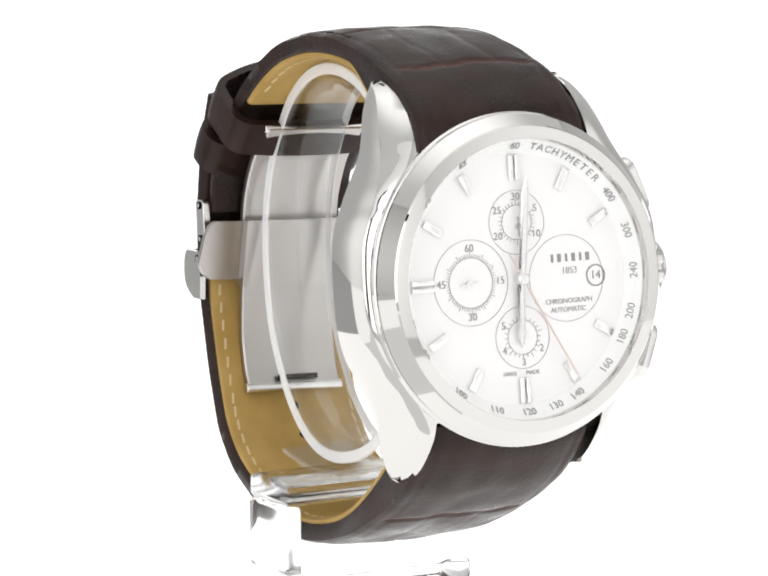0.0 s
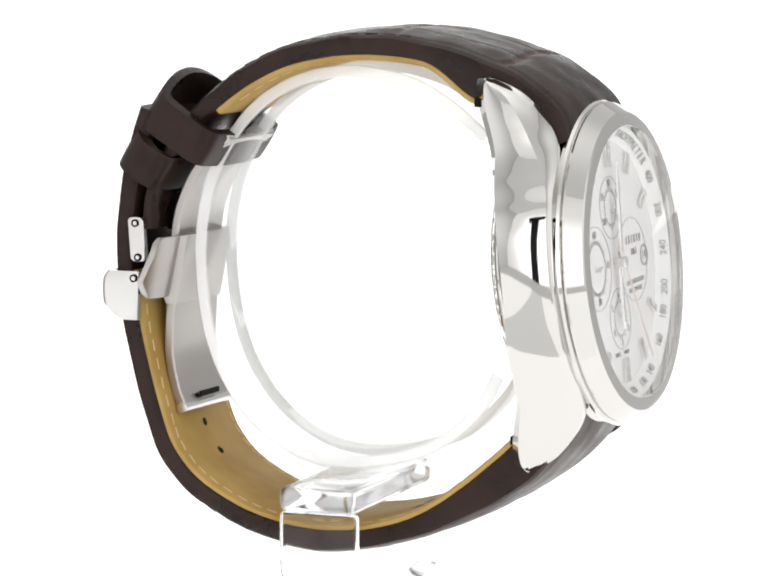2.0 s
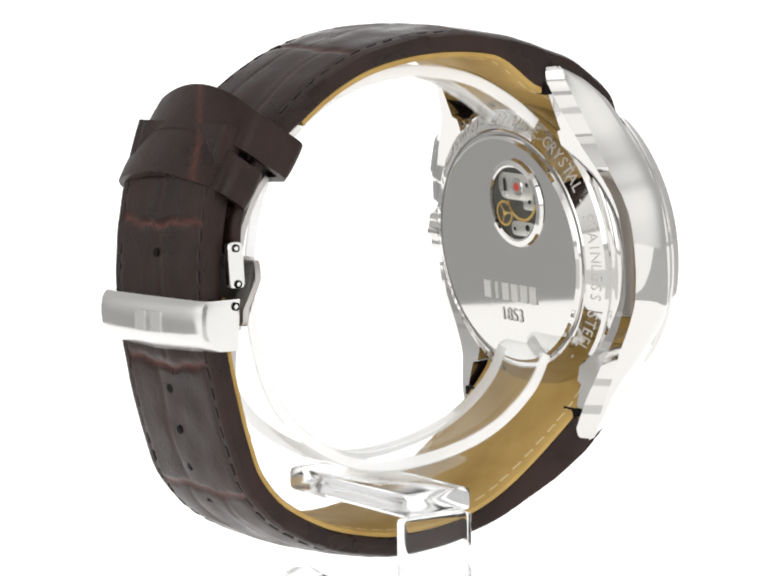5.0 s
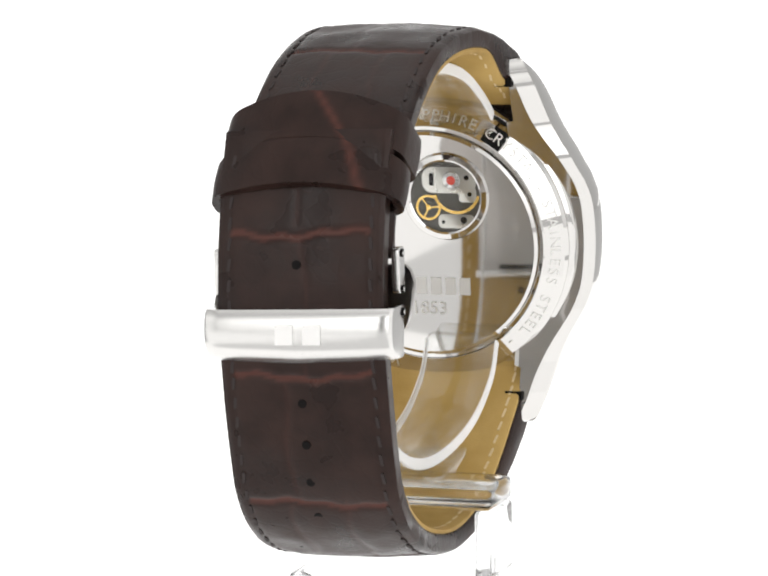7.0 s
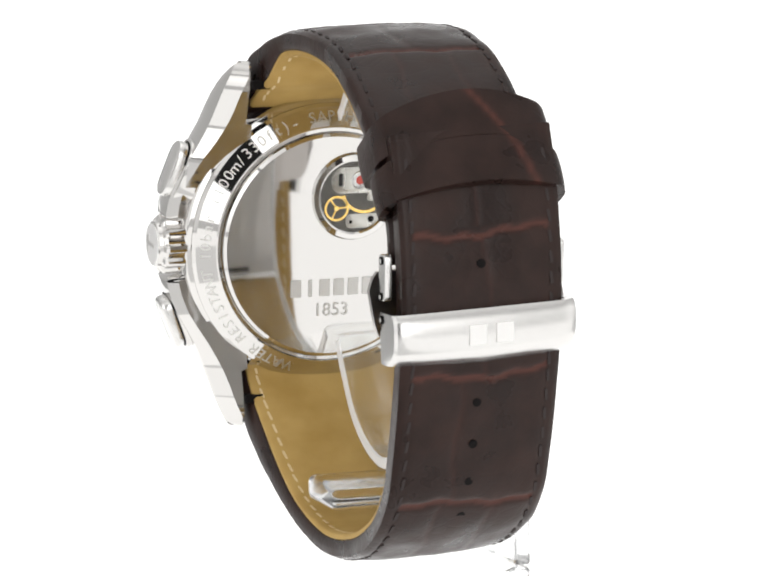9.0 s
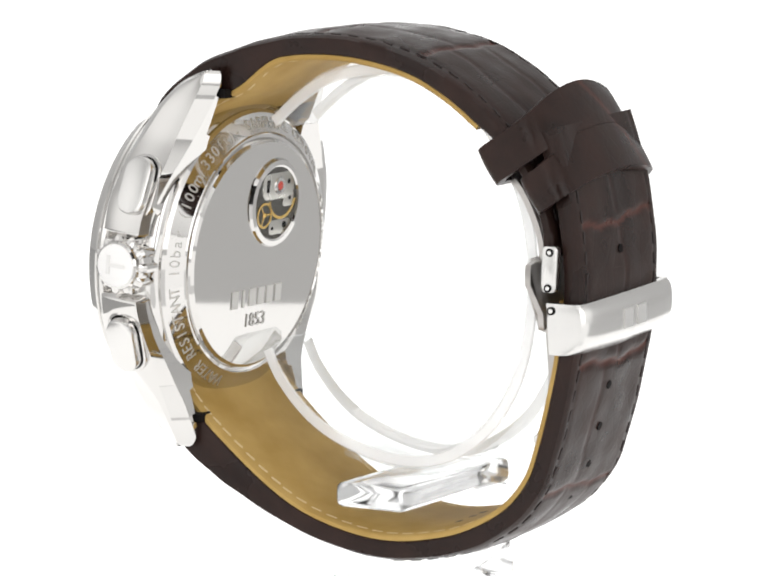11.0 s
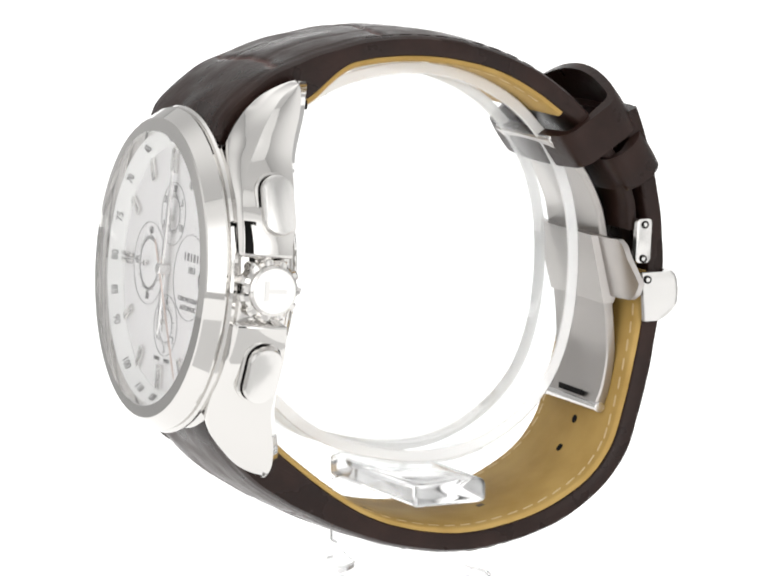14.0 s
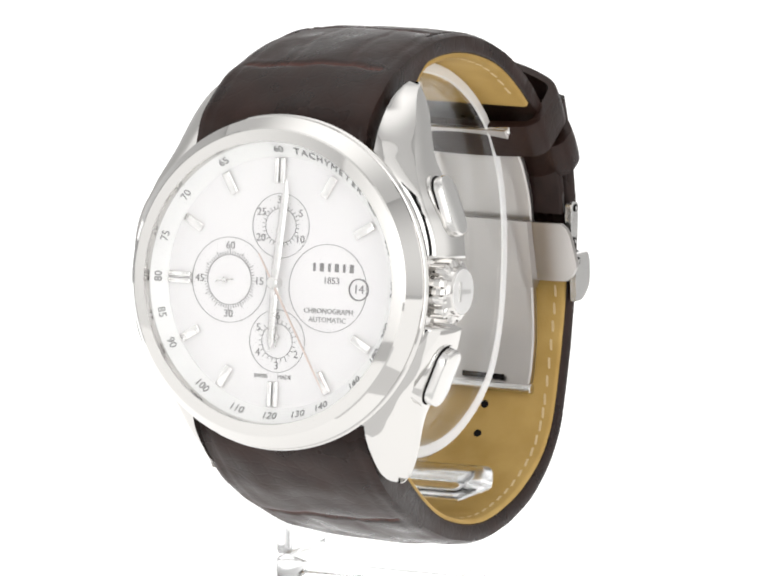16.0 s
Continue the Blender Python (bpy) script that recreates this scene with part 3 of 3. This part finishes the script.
def clasp(watch):
    # outer cover with its two cheeks
    rings = []
    for i in range(13):
        f = i / 12
        z = -14.2 - 6.3 * f
        out = 35.6 + 0.5 * math.sin(math.pi * f) - 0.4 * f - 1.2 * max(0.0, (f - 0.7) / 0.3)
        back_y = 30.0 + 0.35 * f
        out -= {0: 0.55, 1: 0.15, 11: 0.2, 12: 0.7}.get(i, 0)
        o = [(-11.85, back_y), (-11.9, out - 1.7), (-11.82, out - 1.05), (-11.5, out - 0.6), (-10.9, out - 0.32), (-9.9, out - 0.2), (-8, out - 0.12), (0, out), (8, out - 0.12), (9.9, out - 0.2), (10.9, out - 0.32), (11.5, out - 0.6), (11.82, out - 1.05),
             (11.9, out - 1.7), (11.85, back_y)]
        q = [(11.05, back_y), (11.05, out - 1.9), (10.4, out - 1.0), (0, out - 0.75), (-10.4, out - 1.0), (-11.05, out - 1.9), (-11.05, back_y)]
        rings.append([(x, y, z - 0.6 * f * (1 - (x / 11.9) ** 2)) for x, y in o + q])
    cover = part("clasp_cover", loft(rings), SATIN, watch, "brushed steel clasp cover", smooth=24)
    mark = join(box(-3.2, -1.0, 35.2, 36.02, -18.4, -16.0), box(0.3, 2.5, 35.2, 36.02, -18.4, -16.0))
    part("clasp_mark", mark, MATTE_MARK, cover, "faint plain maker's mark", smooth=0)
    for sgn in (-1, 1):
        part("clasp_pin", move(cylinder(0.3, -0.2, 0.2, "x", 20, 0.05), sgn * 11.95, 30.7, -15.1), SATIN, cover, "round steel pin", smooth=30)
        part("pin_hole", move(cylinder(0.52, -0.13, 0.13, "x", 20, 0.02), sgn * 11.95, 30.7, -15.1), BLACK, cover, "dark ring round the pin", smooth=30)
        b = slab(1.08, 2.85, 0.6, -0.5, 0.5, 0.1, 4)
        b.transform(Matrix(((0, 0, 1, sgn * 11.2), (1, 0.06, 0, 30.3), (0, 1, 0, -10.1), (0, 0, 0, 1))))
        link = part("clasp_link", b, SATIN, watch, "small steel side link", smooth=30)
        for y, z in ((30.45, -8.0), (30.15, -12.4)):
            part("link_pin", move(cylinder(0.28, -0.2, 0.2, "x", 20, 0.05), sgn * 11.75, y, z), SATIN, link, "round steel pin", smooth=30)
            part("pin_hole", move(cylinder(0.5, -0.13, 0.13, "x", 20, 0.02), sgn * 11.75, y, z), BLACK, link, "dark ring round the pin", smooth=30)

    def blade(points, hw, th, name, label, mat=BRUSHED):
        s, p, tan = spline(points, 0.8)
        rows = []
        for k in range(len(s)):
            y, z = p[k]
            ny, nz = -tan[k][1], tan[k][0]
            sec = [(-hw + 0.2, 0), (-hw, -0.2), (-hw, -th + 0.2), (-hw + 0.2, -th), (hw - 0.2, -th), (hw, -th + 0.2), (hw, -0.2), (hw - 0.2, 0)]
            rows.append([(x, y + ny * o, z + nz * o) for x, o in sec])
        return part(name, loft(rows), mat, watch, label, smooth=35)
    up = blade([(19.5, 3.6), (22.0, 1.4), (24.6, -1.4), (26.8, -6.0), (27.6, -9.9)], 7.2, 1.1, "upper_clasp_blade", "brushed steel folding clasp blade")
    low = blade([(28.4, -18.4), (28.7, -22.5), (28.7, -26.0), (27.9, -30.0), (26.9, -32.4)], 7.0, 1.3, "lower_clasp_blade", "brushed steel folding clasp blade")
    part("blade_slot", box(-2.6, 3.4, 25.55, 25.8, -31.2, -30.5), BLACK, low, "dark slot", smooth=0)
    part("blade_pin", move(cylinder(0.75, -7.3, 7.3, "x", 20, 0.1), 0, 26.3, -32.2), SATIN, low, "steel hinge pin", smooth=30)
    part("bar", move(cylinder(0.6, -7.6, 7.6, "x", 20, 0.1), 0, 19.6, 3.0), SATIN, up, "polished spring bar", smooth=30)
    # cross bridge with two bent wings
    rows = []
    for x in (-12.5, -12.3, -11.9, -11.2, -9.0, -7.4, -7.2, 0, 7.2, 7.4, 9.0, 11.2, 11.9, 12.3, 12.5):
        far = abs(x) > 7.3
        bend = 0.05 * max(0, abs(x) - 7.3) ** 2
        y0, y1 = (26.9 + bend, 27.7 + bend) if far else (26.0, 27.4)
        zt, zb = (-9.8, -17.7) if far else (-9.7, -18.7)
        end = max(0.0, abs(x) - 11.2)
        zt, zb = zt - 1.3 * end ** 2, zb + 1.3 * end ** 2
        tilt = 0.9
        rows.append([(x, y0 - tilt, zt), (x, y1 - tilt, zt), (x, y1 + tilt, zb), (x, y0 + tilt, zb)])
    part("clasp_bridge", loft(rows), BRUSHED, watch, "brushed steel clasp bridge with two wings", smooth=30)


def wristwatch():
    watch = new("wristwatch")
    watch.empty_display_size = 0.01
    tagged(watch, "chronograph watch, silver dial, steel case, dark brown embossed leather strap", "wristwatch")
    SETTING["twist"] = 1.0
    upper = [(-28.6, 4.2), (-27.1, 7.9), (-22.4, 11.7), (-18.0, 13.7), (-13.1, 15.2), (-7, 16.3), (-0.8, 16.5), (5.4, 15.8), (11.6, 14.1), (17.6, 10.9), (22.9, 6.6), (26.5, 2.2), (28.9, -2.2), (30.1, -5.5), (30.4, -9.2)]
    lower = [(30.4, 6.5), (32.4, 0.3), (33.5, -4.6), (34.1, -9.5), (34.2, -13.8), (33.5, -21.2), (32.2, -27.4), (30.5, -33.7), (28.5, -38.8), (24.5, -43.4), (18.1, -47.0), (11.8, -48.8), (5.6, -49.5),
             (-0.5, -48.9), (-6.8, -47.2), (-13.1, -44.7), (-19.3, -41.4), (-24.3, -37.8), (-28.4, -33.0), (-29.6, -29.5)]
    width = lambda f: 10.4 + 1.3 * max(0.0, min(1.0, 1 - 1.9 * f))
    width_low = lambda f: 10.4 + 1.3 * max(0.0, min(1.0, (f - 0.55) / 0.4))
    ease = lambda x: x * x * (3 - 2 * x)
    thick = lambda s: 3.3 + 2.5 * (1 - ease(max(0.0, min(1.0, (s - 15) / 9)))) - 0.9 * ease(max(0.0, min(1.0, (s - 55) / 10)))
    thick_low = lambda s: 3.4 + 2.4 * ease(max(0.0, min(1.0, (s - 84) / 22)))
    strap_half(watch, upper, width, thick, [(13.5, 0.5, 0.3), (29, 0.6, 1.7), (44.5, 0.5, 2.6), (60, 0.5, 4)],
               [(13, 29, -3.8, 0), (13, 29, 4.2, 1), (29, 44.5, 1.0, 2), (44, 60, -4.0, 2), (44, 60, 3.6, 0)], "dark brown embossed leather strap", 0.74, 27.0, 200.0, 0.09, True)
    tail = strap_half(watch, lower, width_low, thick_low, [(12.7, 0.5, 0.8), (30.2, 0.5, 1.9), (47.5, 0.6, 3.1), (64, 0.5, 0.2), (80, 0.6, 1.2), (96, 0.5, 2.2)],
                      [(0, 12, 0.8, 0), (12, 30, -0.5, 1), (30, 47, 2.5, 0.5), (47, 64, -3.5, 0), (47, 64, 3.5, 1), (64, 80, 0.5, 2), (80, 96, -4.0, 0), (80, 96, 4.0, 2)],
                      "dark brown embossed leather strap with a row of holes", 1.0, 4.0, 72.0, 0.19, False, lambda s: 0.1 + 0.35 * ease(max(0.0, min(1.0, (s - 45) / 15))))
    strap, s, p, tan = tail
    for z in (-9.4, -26.6, -31.9, -36.6, -41.3):
        k = min(range(len(s)), key=lambda i: abs(p[i][1] - z) + (100 if p[i][0] < 20 else 0))
        ny, nz = -tan[k][1], tan[k][0]
        for depth0, depth1 in ((-0.5, 0.17), (-3.47, -3.0)):
            b = lathe([(0, depth0), (0.55, depth0), (0.55, depth1), (0, depth1)], 20)
            b.transform(Matrix(((1, 0, 0, 0.3), (0, tan[k][0], ny, p[k][0]), (0, tan[k][1], nz, p[k][1]), (0, 0, 0, 1))))
            part("hole", b, BLACK, strap, "punched strap hole", smooth=0)
    # stamped size marks inside the lower strap
    for i, (x, f) in enumerate(((-2.8, 84.5), (-1.2, 84.5), (1.6, 84.5), (3.0, 84.5), (-1.4, 86.5), (0.6, 86.5), (-4, 66), (-1.5, 66), (2, 66))):
        k = int(f / s[-1] * (len(s) - 1))
        ny, nz = -tan[k][1], tan[k][0]
        th = thick_low(s[k]) + 0.02
        b = slab(0.5, 0.45, 0.1, -0.02, 0.03, 0, 1)
        b.transform(Matrix(((1, 0, 0, x), (0, tan[k][0], ny, p[k][0] - ny * th), (0, tan[k][1], nz, p[k][1] - nz * th), (0, 0, 0, 1))))
        part("stamp", b, STAMP, strap, "small dark stamped mark", smooth=0)
    leather_loop(watch, (25.2, 3.9), (0.845, 0.535), 12.0, 4.9, 11.35, (-0.4, -4.8))
    leather_loop(watch, (29.95, -0.3), (0.845, 0.535), 8.3, 4.9, 11.9, (-5.0, -7.3))
    SETTING["drop"] = 0.5
    clasp(watch)
    SETTING["drop"] = 0.0
    SETTING["twist"] = 0.0
    body = case(watch)
    case_back(watch, body)
    crown_and_pushers(watch, body)
    for sgn in (-1, 1):
        for y, z in ((-16.4, 8.55), (-20.9, -33.3)):
            part("spring_bar_notch", box(sgn * 10.9 - 0.8, sgn * 10.9 + 1.5, y - 1.6, y, z - 0.55, z + 0.55), BLACK, body, "dark notch at the spring bar", smooth=0)
    return watch


# ---------------------------------------------------------------- stand
def display_stand():
    stand = new("display_stand")
    stand.empty_display_size = 0.01
    tagged(stand, "clear acrylic watch stand with a C-shaped cuff", "display stand")
    # bent strip: arm, post and foot
    bar = box(-16.0, 10.8, -1.6, 8.7, -43.4, -40.2, 0.9)
    part("arm", bar, BLOCK_ACRYLIC, stand, "clear acrylic arm", smooth=40)
    part("post", box(-16.0, -13.8, -1.6, 8.7, -52.2, -43.45, 0.5), BLOCK_ACRYLIC, stand, "clear acrylic post", smooth=40)
    part("foot", box(-15.8, 10.8, -2.4, 9.4, -56.0, -52.25, 0.7), BLOCK_ACRYLIC, stand, "clear acrylic foot", smooth=40)
    pts = [(-18.8, -25.0), (-16.2, -29.8), (-11.0, -34.4), (-4.0, -37.2), (4.0, -38.3), (11.0, -37.0), (17.5, -32.8), (21.8, -26.5), (23.9, -18.0), (23.9, -8.5), (21.5, -0.5), (16.5, 6.2), (9.5, 10.4), (1.5, 11.8), (-6.5, 10.6), (-12.5, 7.6), (-17.6, 3.6)]
    s, p, tan = spline(pts, 0.9)
    shift = [-4.3 * max(0.0, min(1.0, (20 - y) / 36)) for y, _ in p]
    rows = []
    for k in range(len(s)):
        y, z = p[k]
        ny, nz = tan[k][1], -tan[k][0]
        sec = [(-4.7, -0.8), (-4.3, -1.2), (4.3, -1.2), (4.7, -0.8), (4.7, 0.6), (4.3, 1.0), (-4.3, 1.0), (-4.7, 0.6)]
        g = 0.6 if k in (0, len(s) - 1) else 1.0
        rows.append([(x * (0.9 if g < 1 else 1) + shift[k], y + ny * o * g, z + nz * o * g) for x, o in sec])
    cuff = part("cuff", loft(rows), ACRYLIC, stand, "curved clear acrylic cuff", smooth=50)
    # lens-shaped saddle that carries the cuff on the arm
    rows = []
    for i in range(15):
        y = -6.0 + 19.0 * i / 14
        top = -39.62 + 0.017 * (y - 4.0) ** 2
        low = min(-40.16, top - 0.1) if abs(y - 3.55) < 5.2 else top - 0.55
        rows.append([(-8.6, y, low), (-8.6, y, top), (1.4, y, top), (1.4, y, low)])
    part("saddle", loft(rows), ACRYLIC, stand, "clear curved acrylic saddle", smooth=40)
    for sgn in (-1, 1):
        rows = []
        for k in range(1, len(s) - 1):
            y, z = p[k]
            ny, nz = tan[k][1], -tan[k][0]
            rows.append([(sgn * x + shift[k], y + ny * o, z + nz * o) for x, o in ((4.72, -0.85), (4.92, -0.7), (4.92, 0.5), (4.72, 0.65))])
        part("cuff_edge", loft(rows), FROSTED, cuff, "frosted sawn edge", smooth=50)
    return stand


studio()
watch = wristwatch()
stand = display_stand()


# ---------------------------------------------------------------- the turntable's turn
def motions():
    turn = [(t * 1.0, pose(0, 0, 0, 0, 0, 29.93 + 18.9036 * t)) for t in range(17)]
    walk(watch, turn)
    walk(stand, turn)


motions()
